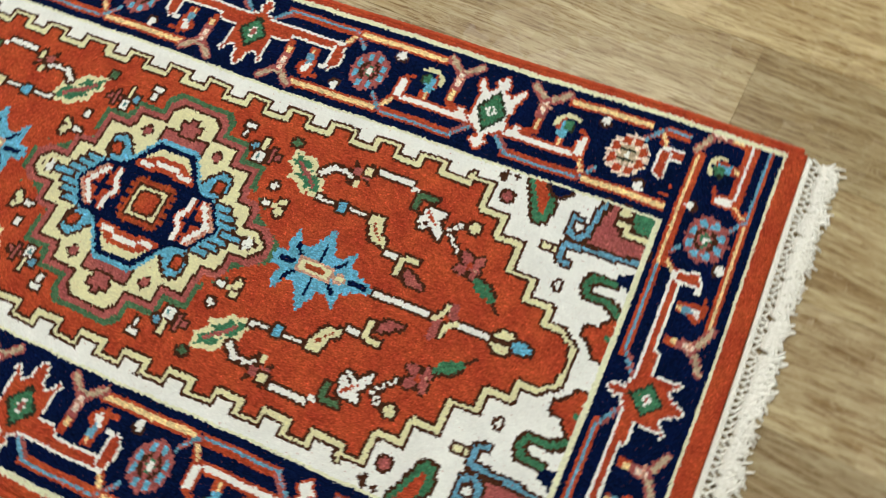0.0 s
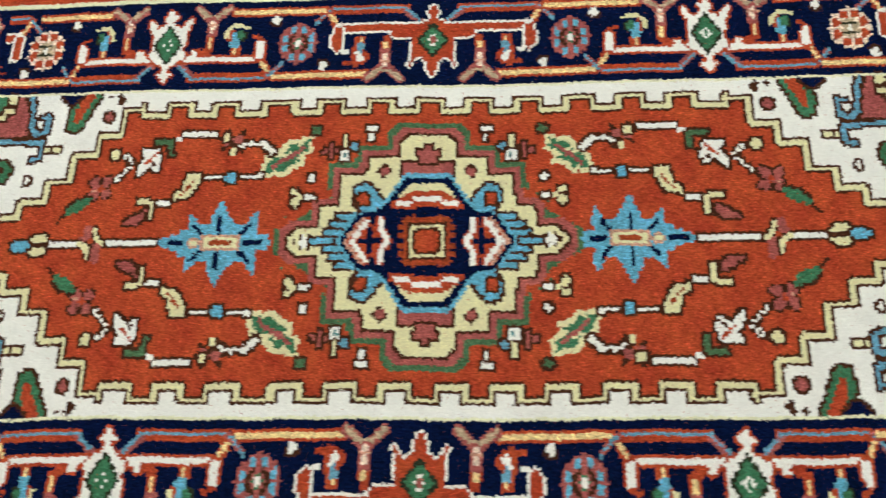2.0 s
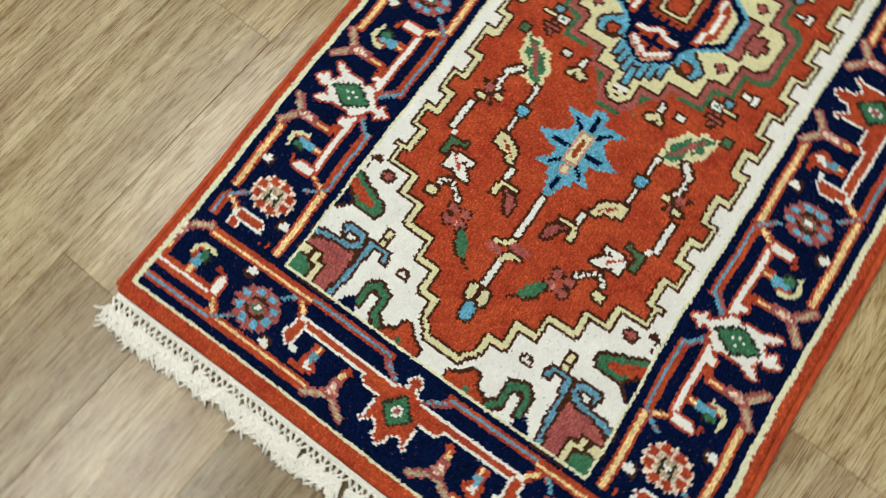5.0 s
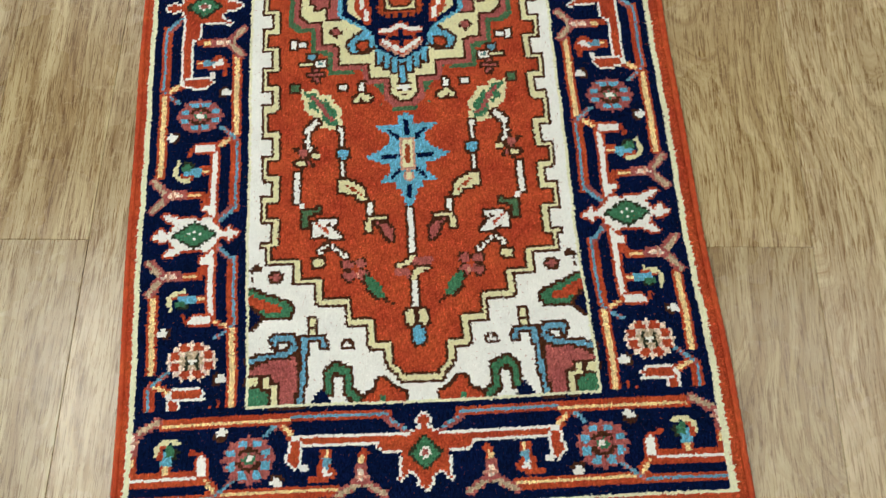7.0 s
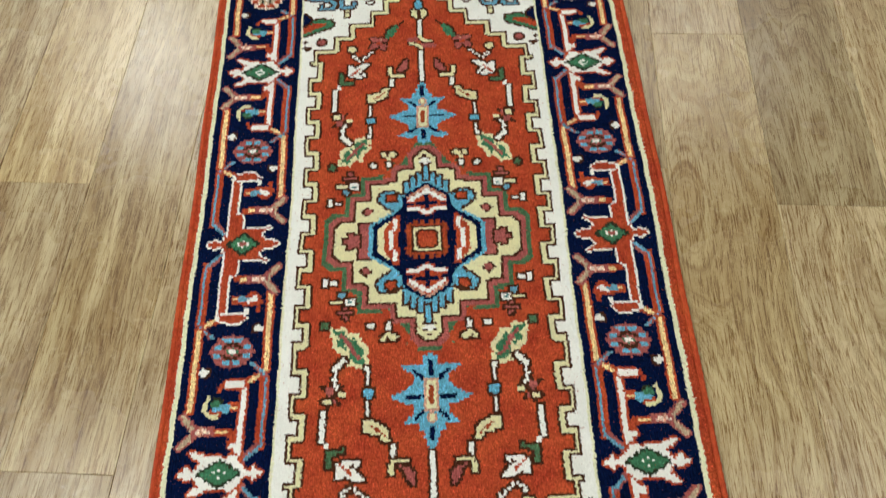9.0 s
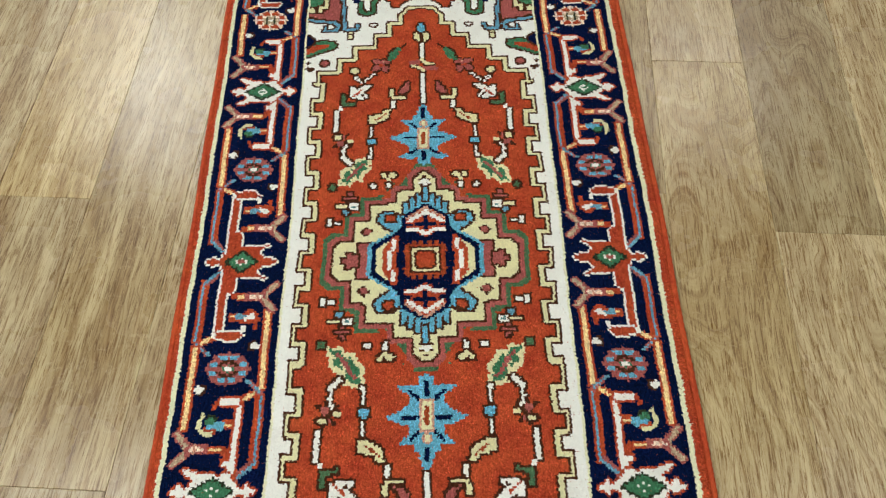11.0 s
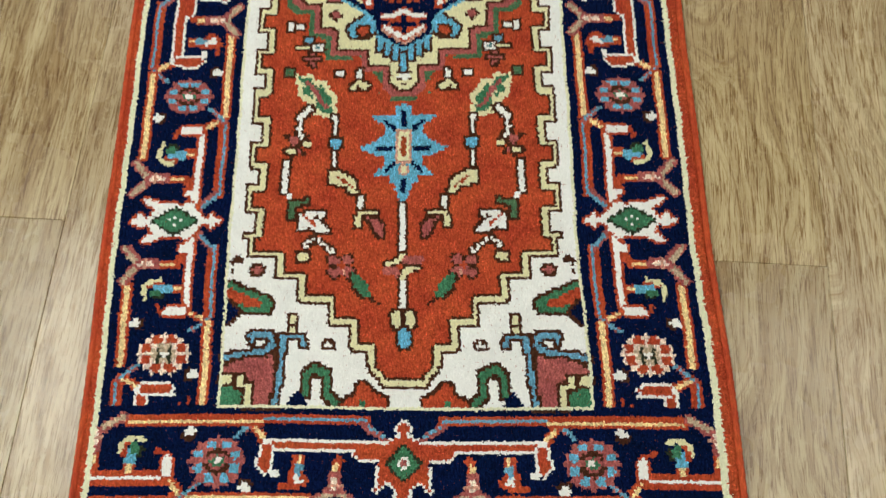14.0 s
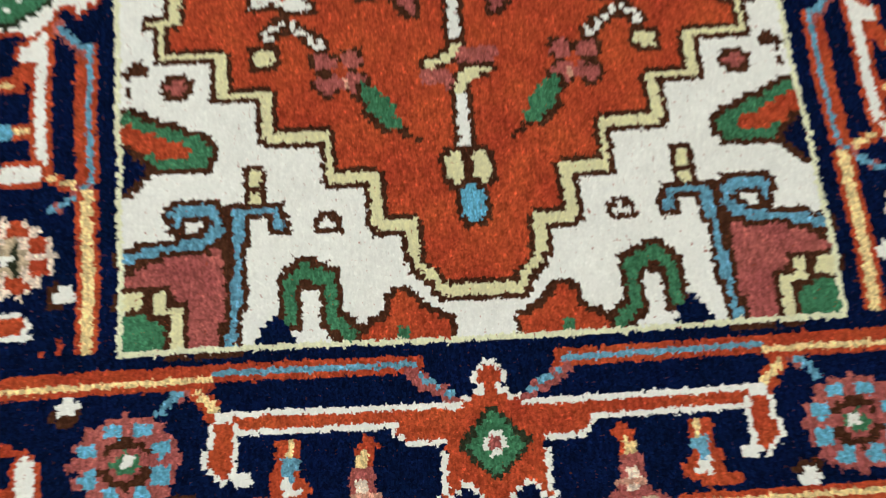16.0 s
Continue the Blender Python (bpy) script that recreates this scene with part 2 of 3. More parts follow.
def track(points, width, u=None, v=None):
    u, v = UU if u is None else u, VV if v is None else v
    near = np.full(u.shape, 1e9)
    for (a, b), (c, d) in zip(points, points[1:]):
        n = (c - a) ** 2 + (d - b) ** 2
        k = np.clip(((u - a) * (c - a) + (v - b) * (d - b)) / max(n, 1e-9), 0, 1)
        near = np.minimum(near, np.hypot(u - a - k * (c - a), v - b - k * (d - b)))
    return near <= width / 2


def grow(mask, n=1):
    for _ in range(n):
        m = mask.copy()
        m[1:] |= mask[:-1]
        m[:-1] |= mask[1:]
        m[:, 1:] |= mask[:, :-1]
        m[:, :-1] |= mask[:, 1:]
        mask = m
    return mask


def square(mask, n=1):
    for _ in range(n):
        m = mask.copy()
        m[1:] |= mask[:-1]
        m[:-1] |= mask[1:]
        k = m.copy()
        m[:, 1:] |= k[:, :-1]
        m[:, :-1] |= k[:, 1:]
        mask = m
    return mask


def lay(mask, colour, rim="", width=1):
    if rim:
        Q[square(mask, width)] = INDEX[rim]
    Q[mask] = INDEX[colour]


def fill(colour, text, rim="", width=1):
    lay(area(pts(text)), colour, rim, width)


def line(colour, text, w=2.0, rim="", width=1):
    lay(track(pts(text), w), colour, rim, width)


def dot(colour, u, v, ru, rv=None, rim=""):
    lay(((UU - u) / ru) ** 2 + ((VV - v) / (rv or ru)) ** 2 <= 1, colour, rim)


# ---- frieze of the main border: one unit about a palmette, s along, t across (t < 0 is the side of the stem)
def frieze_unit(S, T, keep, k, light):
    """S, T: coordinates of every knot about the palmette; k: stretch along; light: white palmette edged in red, else the reverse."""
    body, edge = ("white", "red") if light else ("red", "white")
    A = np.abs(S)

    def on(mask, colour, rim="", width=1):
        if rim:
            Q[grow(mask, width) & keep] = INDEX[rim]
        Q[mask & keep] = INDEX[colour]

    def seg(colour, text, w, rim="", width=1):
        on(track([(s * k, t) for s, t in pts(text)], w, A, T), colour, rim, width)

    def shape(colour, text, rim="", width=1, about=0.0):
        on(area([(about * k + s, t) for s, t in pts(text)], A, T), colour, rim, width)

    def rail(colour, s0, s1, t0, t1):
        on((A > s0 * k) & (A < s1 * k) & (T > t0) & (T < t1), colour)

    # the two rails: blue on the stem's side, straw yellow on the other
    rail("red", 9, 39.3, -17.0, -12.7 if k == 1 else -13.4), rail("slate", 9.5, 39.3, *((-15.5, -14.1) if k == 1 else (-15.7, -14.55)))
    seg("rose", "10.4,-13.6 5.2,-8.8", 2.6), seg("slate", "9.8,-13.8 5.2,-9.4", 1.1)
    rail("red", 23.5, 60.6, 12.2, 16.8), rail("straw", 24.5, 60.2, 13.7, 15.3)
    # knee from the stem's end to the rail, and the blue thread on to the rosette
    seg("red", "36.5,-7 40.2,-13.4", 3.0), seg("straw", "36.2,-7 40,-13.6", 1.5)
    seg("rose", "39.4,-14.6 44.6,-8.6", 2.0), seg("slate", "39.8,-14.4 44.8,-8.4", 1.1)
    # stem
    if light:
        rail("red", 3, 36.6, *((-8.6, -4.4) if k == 1 else (-9.6, -3.6))), rail("white", 3, 36.2, *((-7.4, -5.6) if k == 1 else (-7.3, -5.8)))
        shape("white", "4,-7 14,-7 14,-4.4 12.2,-4.4 12.2,-2.6 9.4,-2.6 9.4,-4.2 4,-4.2", "red")
        rail("white", 3, 36.2, *((-7.4, -5.6) if k == 1 else (-7.3, -5.8)))
        seg("red", "13.4,-4 16.4,-2 16.4,5", 3.2), seg("straw", "16.4,-0.6 16.4,4.6", 1.3)
        # hook
        shape("white", "-1.6,-6 1.8,-6 1.6,1.4 0.2,2.0 -1.5,0.6", "red", 1, 35.6)
        seg("red", "35.4,2.6 33.2,3.6", 1.8)
    else:
        rail("white", 3, 37, -8.3, -3.3), rail("red", 3, 36.6, -7.1, -4.6)
        shape("red", "4,-7 16,-7 16,-2.6 13.4,-1.4 4,-1.4", "white")
        rail("red", 3, 36.6, -7.1, -4.6)
        seg("red", "17,-1 17.6,1 17.6,5", 3.2), seg("straw", "17.6,0.8 17.6,5", 1.4)
        # hook
        shape("red", "-1.5,-6 1.5,-6 1.7,2.6 -0.4,4.4 -2.4,3.4 -1.5,1.0", "white", 1, 36.2)
        on((np.abs(A - 36.2 * k + 3.4) < 1.2) & (np.abs(T - 4.4) < 1.0), "white")
    # curled leaf
    if light:
        shape("red", "-1.9,-5 1.9,-5 1.9,0 -1.9,0", "", 1, 26)
        shape("moss", "-0.5,1 3.4,1.4 4.6,4.6 2.6,6.6 0,4", "", 1, 26)
        shape("blue", "-2.0,-1 1.6,-1 1.8,2.4 0.6,5.2 -1.8,5.4 -2.4,2.8", "", 1, 26)
        shape("green", "0,2.2 2.6,2.2 3.4,5 1.8,6.6 0,6.6", "", 1, 26)
        shape("red", "-3.4,2.2 -1.6,1.2 -1.4,5.2 0.4,6.6 -1.8,7.2", "", 1, 26)
        shape("cream", "-4.4,2.4 -3.0,2.0 -2.9,5.0 -1.2,7.4 1.6,7.6 4.6,6.8 5.0,8.0 2.0,9.4 -1.8,9.2 -4.2,6.4", "", 1, 26)
        rail("straw", 25.4, 26.6, -4.2, -1.6)
    else:
        shape("red", "-1.9,-2 1.9,-2 1.9,1.6 2.8,3 3.2,8 5.4,8.6 6.4,7.6 6.2,10.4 0.6,11.2 -2.6,9.8 -3.8,6.4 -1.8,4", "", 1, 27.2)
        shape("slate", "-1.4,0.6 1.2,0.6 1.6,4.4 0.8,7.4 -0.6,7 -1.2,4", "", 1, 27.2)
        shape("white", "0.2,4 1.8,4.6 1.2,8.6 -0.8,9.2 -1.8,7.4 -0.4,6.4", "", 1, 27.2)
        rail("straw", 26.6, 27.6, -2, 0.4)
    # fork: a pale stem that splits into two pinkish arms
    fs = 16.4 if light else 17.6
    for s, t in ((fs + 6.4, 16.4), (fs - 6.0, 16.6)):
        seg("rose", f"{fs},10.6 {s},{t}", 3.6), seg("beige", f"{fs},11.4 {s},{t}", 1.9)
    seg("rose", f"{fs},5 {fs},10.6", 4.0), seg("shell", f"{fs},6.6 {fs},10.4", 1.7), seg("pink", f"{fs - 1.4},8.8 {fs + 1.4},8.8", 1.6)
    # bud, white over its brown calyx
    on(((A - 41 * k) / 2.6) ** 2 + ((T - 9.2) / 2.0) ** 2 < 1, "brown")
    on(((A - 41 * k) / 1.7) ** 2 + ((T - 10.6) / 1.9) ** 2 < 1, "white")
    # palmette
    if light:
        star = area(pts("-1,16.2 0.9,15.6 1.0,13.6 2.6,13.0 2.4,11.4 1.0,10.4 2.6,8.6 4.4,7.6 7.4,11.6 8.6,13.2 8.6,10.4 6.6,5 6.2,-2 7.4,-5.4 4.4,-7.6 2.4,-9.0 0.9,-10.6 1.0,-12 3.0,-13 1.2,-15 0.7,-16.4 -1,-16.6"), A, T)
        on(grow(star, 1), "red")
    else:
        star = area(pts("-1,-15.0 0.7,-15.0 0.9,-13.6 2.4,-13.4 2.4,-12.2 1.1,-11.4 1.4,-9.4 4,-8 7.4,-6.6 7.6,2 8.2,9.0 9.0,12.4 7.2,9.4 5.2,6.8 3.2,8.2 1.7,10.6 2.4,12.4 0.9,13.4 0.7,15 -1,15.2"), A, T)
        on(grow(star, 1) & ((T > 0.4) | (T < -7.4)), "white")
    on(star, body)
    gs, gt = (4.6, 8.0) if light else (4.9, 6.6)
    on((A / (gs + 1.3) + np.abs(T) / (gt + 1.6)) <= 1.0, "moss")
    on((A / gs + np.abs(T) / gt) <= 1.0, "green")
    on((A / 2.2 + np.abs(T) / 2.6) <= 1.0, "white")
    on((A < 0.7) & (np.abs(T) < 1.2), "rose" if not light else "green")


def rosette(S, T, keep, red):
    """S along v, T along u: eight blobs in a scalloped rim about a dark heart."""
    S = S * 1.2
    R, a = np.hypot(S, T), np.arctan2(T, S)
    off = np.abs(np.mod(a, math.pi / 4) - math.pi / 8)

    def on(mask, colour):
        Q[mask & keep] = INDEX[colour]

    on(R < 8.8 + 0.55 * np.cos(16 * a), "shell" if red else "rose")
    on(np.hypot(R * np.cos(off) - 6.4, R * np.sin(off)) < (1.9 if red else 1.65), "red" if red else "blue")
    if red:
        on(R < 4.5, "beige"), on((R > 3.3) & (R < 4.4) & (off > 0.28), "shell")
        on((np.abs(np.abs(T) - 1.9) < 0.8) & (np.abs(S) < 3.6) | (np.abs(S) < 1.1) & (np.abs(T) < 2.4), "moss")
    else:
        on((R > 3.0) & (R < 4.6) & (np.abs(S) > 1.2), "brown")
        on((np.abs(T) / 3.2 + np.abs(S) / 2.4) < 1, "green")
    on(R < 1.2, "white")


def border():
    Q[(UU > 62.4) | (VV > 169.9)] = INDEX["navy"]
    on_side, on_end = (UU > 62.4) & (UU < 101.2) & (VV < 170.4), (VV > 170.4) & (VV < 200.5) & (UU < 101.2)
    for n, centre in ((0, 0.0), (1, 101.0), (2, 198.5)):
        side = 1 if n % 2 else -1
        S = VV - centre
        if n == 1:
            S = np.where(S > 25, S + 0.24 * (S - 25), S)
        reach = (np.abs(VV - centre) < 61) if n < 2 else (VV > 138.5) & ((UU > 84.5) | (UU < 72) | (VV < 165))
        frieze_unit(S, side * (UU - SIDE), on_side & reach, 1.0, bool(n % 2))
    for n in (0, 1):
        side = -1 if n else 1
        frieze_unit(UU - 121.0 * n, side * np.where(VV > END, 1.42, 1.18) * (VV - END), on_end & (np.abs(UU - 121.0 * n) < 76), 1.24, bool(n))
    rosette(VV - 51.0, UU - SIDE, on_side, False)
    rosette(VV - 150.0, UU - SIDE, on_side, True)
    rosette(VV - END, UU - 60.3, on_end, False)
    Q[(np.hypot(UU - 74.6, VV - 168.6) < 1.0)] = INDEX["red"]
    # inner rail closes before the corner; guard stripe and the red rim
    Q[on_side & (VV > 168.9)] = INDEX["navy"]
    Q[(UU > 101.2) | (VV > 200.7)] = INDEX["pale"]
    Q[(UU > 102.6) | (VV > 202.4)] = INDEX["red"]


def field(U0):
    global UU
    # ---- white field with its battlement
    fieldmask = (U0 < 62.4) & (VV < 170)
    Q[fieldmask] = INDEX["white"]
    wave = []
    for n in range(6):
        c = 9.7 + 18.7 * n
        wave += [(57.2, c - 5.0), (52.8, c - 5.0), (52.8, c + 5.0), (57.2, c + 5.0)]
    wave = [(57.2, -2.0)] + wave
    steps = pts("55.5,115 44.8,115 44.8,123.3 36.8,123.3 36.8,131.6 26.4,131.6 26.4,140 18.6,140 18.6,148.6 12.8,148.6 12.8,154 7.6,159.8 -1,160")
    edge_line = wave + [(55.5, 107.9)] + steps
    inner = area(edge_line + [(-1, -2.0)])
    Q[inner] = INDEX["red"]
    band = track(edge_line, 1.5)
    Q[grow(band, 1)] = INDEX["brown"]
    Q[square(band, 1) & ~inner & fieldmask] = INDEX["brown"]
    Q[band] = INDEX["cream"]

    # ---- corner pieces of the field, which keep the even count of the border
    drawn_in, UU = UU, U0
    dot("brown", 51.0, 121.0, 3.0, 3.0), dot("rose", 51.0, 121.0, 1.7, 1.7)
    for u, v in pts("59.5,118 58,116.4 59.5,121.6 56.6,117.4"):
        dot("brown", u, v, 1.1)
    fill("green", "61,125.5 53,129 46,131.6 45,134 46.5,136.6 54,137 61,132", "brown")
    fill("red", "61,127.6 57,129 49.5,132.8 49.5,134.4 54,134.8 61,132.4", "brown", 0)
    fill("navy", "61,132.5 56.4,136.6 58.5,139 61,141.5", "brown")
    line("rose", "45.2,153 47,168", 3.4, "brown")
    fill("rose", "61,155.5 53.5,152.6 44,150.8 44,160 45,168.6 50.4,168.6 50.4,161 54.5,157.4 61,158", "brown")
    line("slate", "33.8,148.6 35,145.6 40.8,145.4 41.4,152.5 43,168.5", 1.5, "brown")
    line("slate", "51.6,147.4 51.8,145 45.4,145.2 44.2,148.2 47,150.6 55.4,151.4 61,152.8", 1.5, "brown")
    fill("brown", "36.2,137.4 39.8,137.4 40,144.4 36,144.4")
    dot("cream", 38.0, 139.3, 1.5, 1.5, "brown")
    dot("cream", 38.0, 142.8, 1.0, 1.0, "brown")
    fill("green", "61,162.4 57,162.4 54.4,164 54.4,168.5 61,168.5", "brown")
    line("cream", "51.8,168.4 51.8,161.8 55.2,161.4 55.2,158.8", 1.9, "brown")
    dot("cream", 59.6, 159.4, 2.0, 1.6, "brown")
    line("green", "32.8,164 33,158 29.8,155.8 26.4,157.4 25.8,164 23,167.8", 2.3, "brown")
    fill("navy", "39,168.4 36.2,163.2 33.4,165 32,168.4", "brown", 0)
    dot("white", 25.5, 148.2, 1.1, 1.1, "brown")
    fill("red", "22,168.4 19,166 16.4,164.4 15.4,160.6 13,160.2 11,163 5.4,166.2 6,168.4", "brown")
    dot("green", 14.0, 167.8, 1.3)

    # ---- medallion
    UU = drawn_in
    hull = area(pts("-1,51.6 0.6,51.6 5.1,46.5 5.5,39.4 12.9,39 12.9,32 24.7,31.4 24.7,22.2 32.5,22 32.5,10.4 38.1,10 41.1,6.4 41.1,-1 -1,-1"))
    tread = (np.sin(UU * 0.42 + VV * 0.27) > -0.75)
    Q[square(hull, 5) & tread] = INDEX["olive"]
    Q[square(hull, 3)] = INDEX["rose"]
    lay(hull, "cream", "brown")
    fill("rose", "25.5,-1 25.5,9.4 30.1,9.6 30.9,-1", "brown")
    fill("cream", "31.5,9.6 37.5,9.4 40.9,6 40.9,-1 31.1,-1", "brown", 0)
    fill("rose", "30.5,-1 30.5,3.4 32.5,3 33.5,4.6 34.9,3.4 34.5,1.4 37.1,1.2 38.1,-1", "brown")
    line("brown", "30.7,9.8 30.7,4", 1.2)
    dot("brown", 26.7, 16.2, 3.1, 1.5), dot("brown", 26.7, 16.2, 1.5, 3.1), dot("rose", 26.7, 16.2, 1.7)
    dot("white", 0, 44.6, 2.6, 2.6)
    for u, v in pts("1.9,42.8 1.9,46.4 0.4,41.2 0.4,48.2"):
        dot("brown", u, v, 0.8)
    line("blue", "0,34 0,41", 1.7, "brown"), line("blue", "3.2,29 3.2,36.4", 1.5, "brown"), line("blue", "6.2,27 6.2,34.4", 1.5, "brown"), line("blue", "9.2,25 9.2,32", 1.5, "brown")
    line("blue", "0,32.2 10.1,25.8", 1.5)
    fill("blue", "10.1,16.6 15.1,16.8 19.9,19.6 21.9,22.6 20.9,25.6 17.5,27.2 13.9,26.4 11.5,24 10.1,25.4", "brown")
    dot("red", 15.9, 23.4, 2.0, 2.0, "brown")
    fill("blue", "25.9,-1 25.9,8.4 10.9,19 -1,19", "brown", 0)
    fill("navy", "24.3,-1 24.3,7.6 10.3,17.8 -1,17.8")
    fill("cream", "21.6,-1 21.6,6.6 13,13 9.5,13.6 -1,13.6")
    fill("red", "18.7,-1 18.7,5.6 16.7,9.4 14.9,13 10.5,13.4 10.5,-1")
    fill("white", "17.1,-1 17.1,5 15.3,5.6 15.3,12 13.3,12 13.3,6 15.1,5 15.1,-1")
    fill("navy", "13.5,-1 13.5,4.4 11.9,4.8 11.9,16 10.3,25 -1,31.8 -1,-1")
    hexagon = area(pts("-1,30.4 0.4,30 9.2,23.6 9.2,15.4 4.2,15.2 0.6,12.4 -1,12.4"))
    lay(hexagon, "red", "navy")
    line("pink", "0,29.4 8.8,23", 1.2), line("white", "0,27 7.6,21.6", 2.0)
    line("white", "8.6,17 3.6,16.8 0,13.8", 1.8)
    line("navy", "0,17.4 0,23.6", 2.6), line("navy", "0,20.2 4.4,20.2", 2.0), line("navy", "6.2,19.6 8.6,19.6", 1.4)
    ragged = 0.7 * np.sin(UU * 2.1) + 0.7 * np.sin(VV * 2.3)
    lay((np.maximum(UU, VV) + ragged < 9.6) & (UU + VV < 16.5), "rust")
    lay((np.maximum(UU, VV) + ragged < 7.6) & (UU + VV < 14), "red")
    lay(np.maximum(UU, VV * 0.96) < 5.7, "cream", "brown")
    lay((np.maximum(UU, VV) < 3.7) & (UU + VV < 6.2), "red", "brown")

    # ---- star with its stalk
    fill("blue", "-1,54.6 3.4,55.4 3.8,59 8.6,58.8 13.6,59.6 12,61 8.2,63 8,66.6 13,69.6 18,71.4 17,73.2 12,75 8,76 8.6,80 12.4,83 11.6,84.6 6.4,83.8 6,87.6 3.4,86.4 2.6,92 0.8,95 -1,95", "brown", 0)
    line("navy", "7.8,61.8 3.8,64.4", 1.7), line("navy", "11,72 4.8,72", 1.7), line("navy", "7.4,81.6 4,79", 1.8)
    fill("navy", "-1,85 1.2,85 1.2,92 -1,92"), line("navy", "0,58 0,63", 1.4)
    fill("pink", "-1,64.6 3.4,64.6 4,66 4,77 3,79 -1,79"), fill("cream", "-1,65.8 2.6,65.8 2.6,77.6 -1,77.6")
    lay((UU < 1.1) & (np.abs(VV - 71.6) < 4), "rust")
    dot("pink", 0, 81.6, 2.2, 2.6), dot("cream", 0, 81.4, 1.4, 2.0)
    line("white", "0,96.5 0,115", 1.9, "brown")
    line("white", "0,124 0,134.5", 1.7, "brown")
    fill("cream", "0.8,136 2.6,135.6 4.4,137.4 4.0,141.6 2.2,142.6 0.9,141", "brown")
    fill("blue", "-1,142.6 1.2,142.4 2.6,144.4 2.2,147 0.5,149 -1,149", "brown")

    # ---- sprays of the red field
    fill("cream", "41,43.6 41.2,47.6 39.8,49.4 40,53 36.8,54.6 34.8,58.8 30,60.2 25.8,59.8 26.2,55 25.2,53 27.8,50.8 29.6,46.2 33,47 35.2,43.2 38,44.2", "brown", 0)
    fill("green", "39.6,44.8 39.4,47.4 37.4,49 38,52 34.6,53.4 33,57.2 29.6,58.6 28,58 28.2,55.2 27.2,53.4 29.8,52 31,48.4 33.8,49 35.8,45 37.6,46")
    line("cream", "33.4,46.6 32.6,50", 1.0), line("cream", "34.2,52 33.6,55", 1.0)
    line("rose", "36.4,47.8 30,56", 1.7)
    line("white", "36,56.6 40.2,60 40.6,66 37.6,70", 1.7, "brown")
    dot("cream", 37.6, 70.4, 1.7, 1.3)
    for u, v in pts("45.6,67 46.4,73.4 38.4,74.8 41.6,66 43,76 37.8,68.4"):
        line("brown", f"41.8,70.8 {u},{v}", 1.8)
    dot("rose", 42.4, 69.2, 1.9, 1.6), dot("rose", 41, 73, 1.6, 1.4)
    dot("cream", 43.2, 73.2, 1.8, 1.4, "brown")
    line("white", "44.8,78 44.8,91", 1.9, "brown"), dot("white", 43.0, 92.8, 1.2)
    line("white", "27.3,59.8 27.3,66", 1.8, "brown"), line("white", "27.3,73.6 27.3,79", 1.8, "brown")
    dot("blue", 26.8, 70, 1.9, 2.0, "brown")
    fill("cream", "28.8,81.6 25,82.2 22,83.8 19.2,86 18,91.4 20.6,91 22.4,88.2 28.4,87.4", "brown")
    line("rust", "25.4,84.6 22.6,86.4 20.4,88.6", 1.2)
    line("white", "17,93.4 17,96.4", 1.9, "brown")
    line("cream", "17.8,103.6 17.4,99.2 11.4,99", 1.6, "brown")
    fill("rose", "14.4,101 11,102 8.2,104 8.6,108.4 11.4,106", "brown")
    line("olive", "42,100.6 41.6,95.6 36.4,95", 1.8, "brown")
    fill("white", "38.8,99.8 34.6,98.4 30.4,98.6 29.4,100.6 32.2,102.2 27,106.8 31.2,106.6 35,105.2 38.6,106 38.8,102.6", "brown")
    line("red", "37.4,100 33.4,103.6", 1.1), line("brown", "31.6,99.6 33,101.4", 1.0), line("brown", "35.4,104.6 35.4,106", 0.9)
    for u, v in pts("36,111.6 34.6,110.4 33.2,109.2 31.4,109.8 29.8,111 28.2,112.4 26.6,113.6"):
        dot("brown", u, v, 1.7)
    for u, v in pts("36,111.6 34.6,110.2 33.2,109 31.4,109.8 29.8,111 28.2,112.4 26.6,113.6"):
        dot("white", u, v, 0.85)
    dot("cream", 37.0, 115.8, 2.1, 1.7, "brown")
    [dot("brown", u, v, 2.7) for u, v in pts("21,116.8 26,117.2 20.8,121.6 25.8,121.8 23.4,119.2")]
    [dot("rose", u, v, 1.8) for u, v in pts("21,116.8 26,117.2 20.8,121.6 25.8,121.8 23.4,119.2 23.4,120.6")]
    dot("red", 23.4, 119.2, 1.2), dot("pink", 22.4, 121.6, 0.8)
    fill("green", "20,121.8 16.2,123.2 13.8,126.4 12.2,132 16,130.6 19.2,127.2", "brown", 0)
    line("brown", "20.4,122.4 19.4,127.6 15.8,131.2", 1.1)
    line("brown", "13,131 9.6,133.4", 1.2)
    # small filler motifs about the medallion
    line("rose", "34.8,33.4 34.8,38.6", 1.8, "brown"), line("rose", "32.6,36.2 37,36.2", 1.6, "brown")
    line("cream", "36,31.2 40.4,31.2", 1.6, "brown"), dot("slate", 36.6, 27.8, 1.5, 1.5, "brown")
    lay((np.abs(UU - 33.4) < 2.1) & (np.abs(VV - 31.2) < 1.9), "white", "brown"), dot("teal", 33.2, 31.0, 1.1, 0.8)
    line("white", "44.0,20.4 44.0,23.2", 1.8, "brown"), line("white", "39.4,21.6 41.4,21.6", 1.6, "brown")
    dot("white", 24.4, 43.2, 1.5, 1.3, "brown")
    line("white", "16.8,42.2 16.8,44.6", 1.6, "brown"), dot("cream", 18.6, 49.6, 1.6, 1.4, "brown"), dot("cream", 15, 49.6, 1.6, 1.4, "brown"), dot("cream", 16.8, 47.4, 1.3)
    dot("olive", 43.4, 42.8, 1.9, 1.6, "brown")
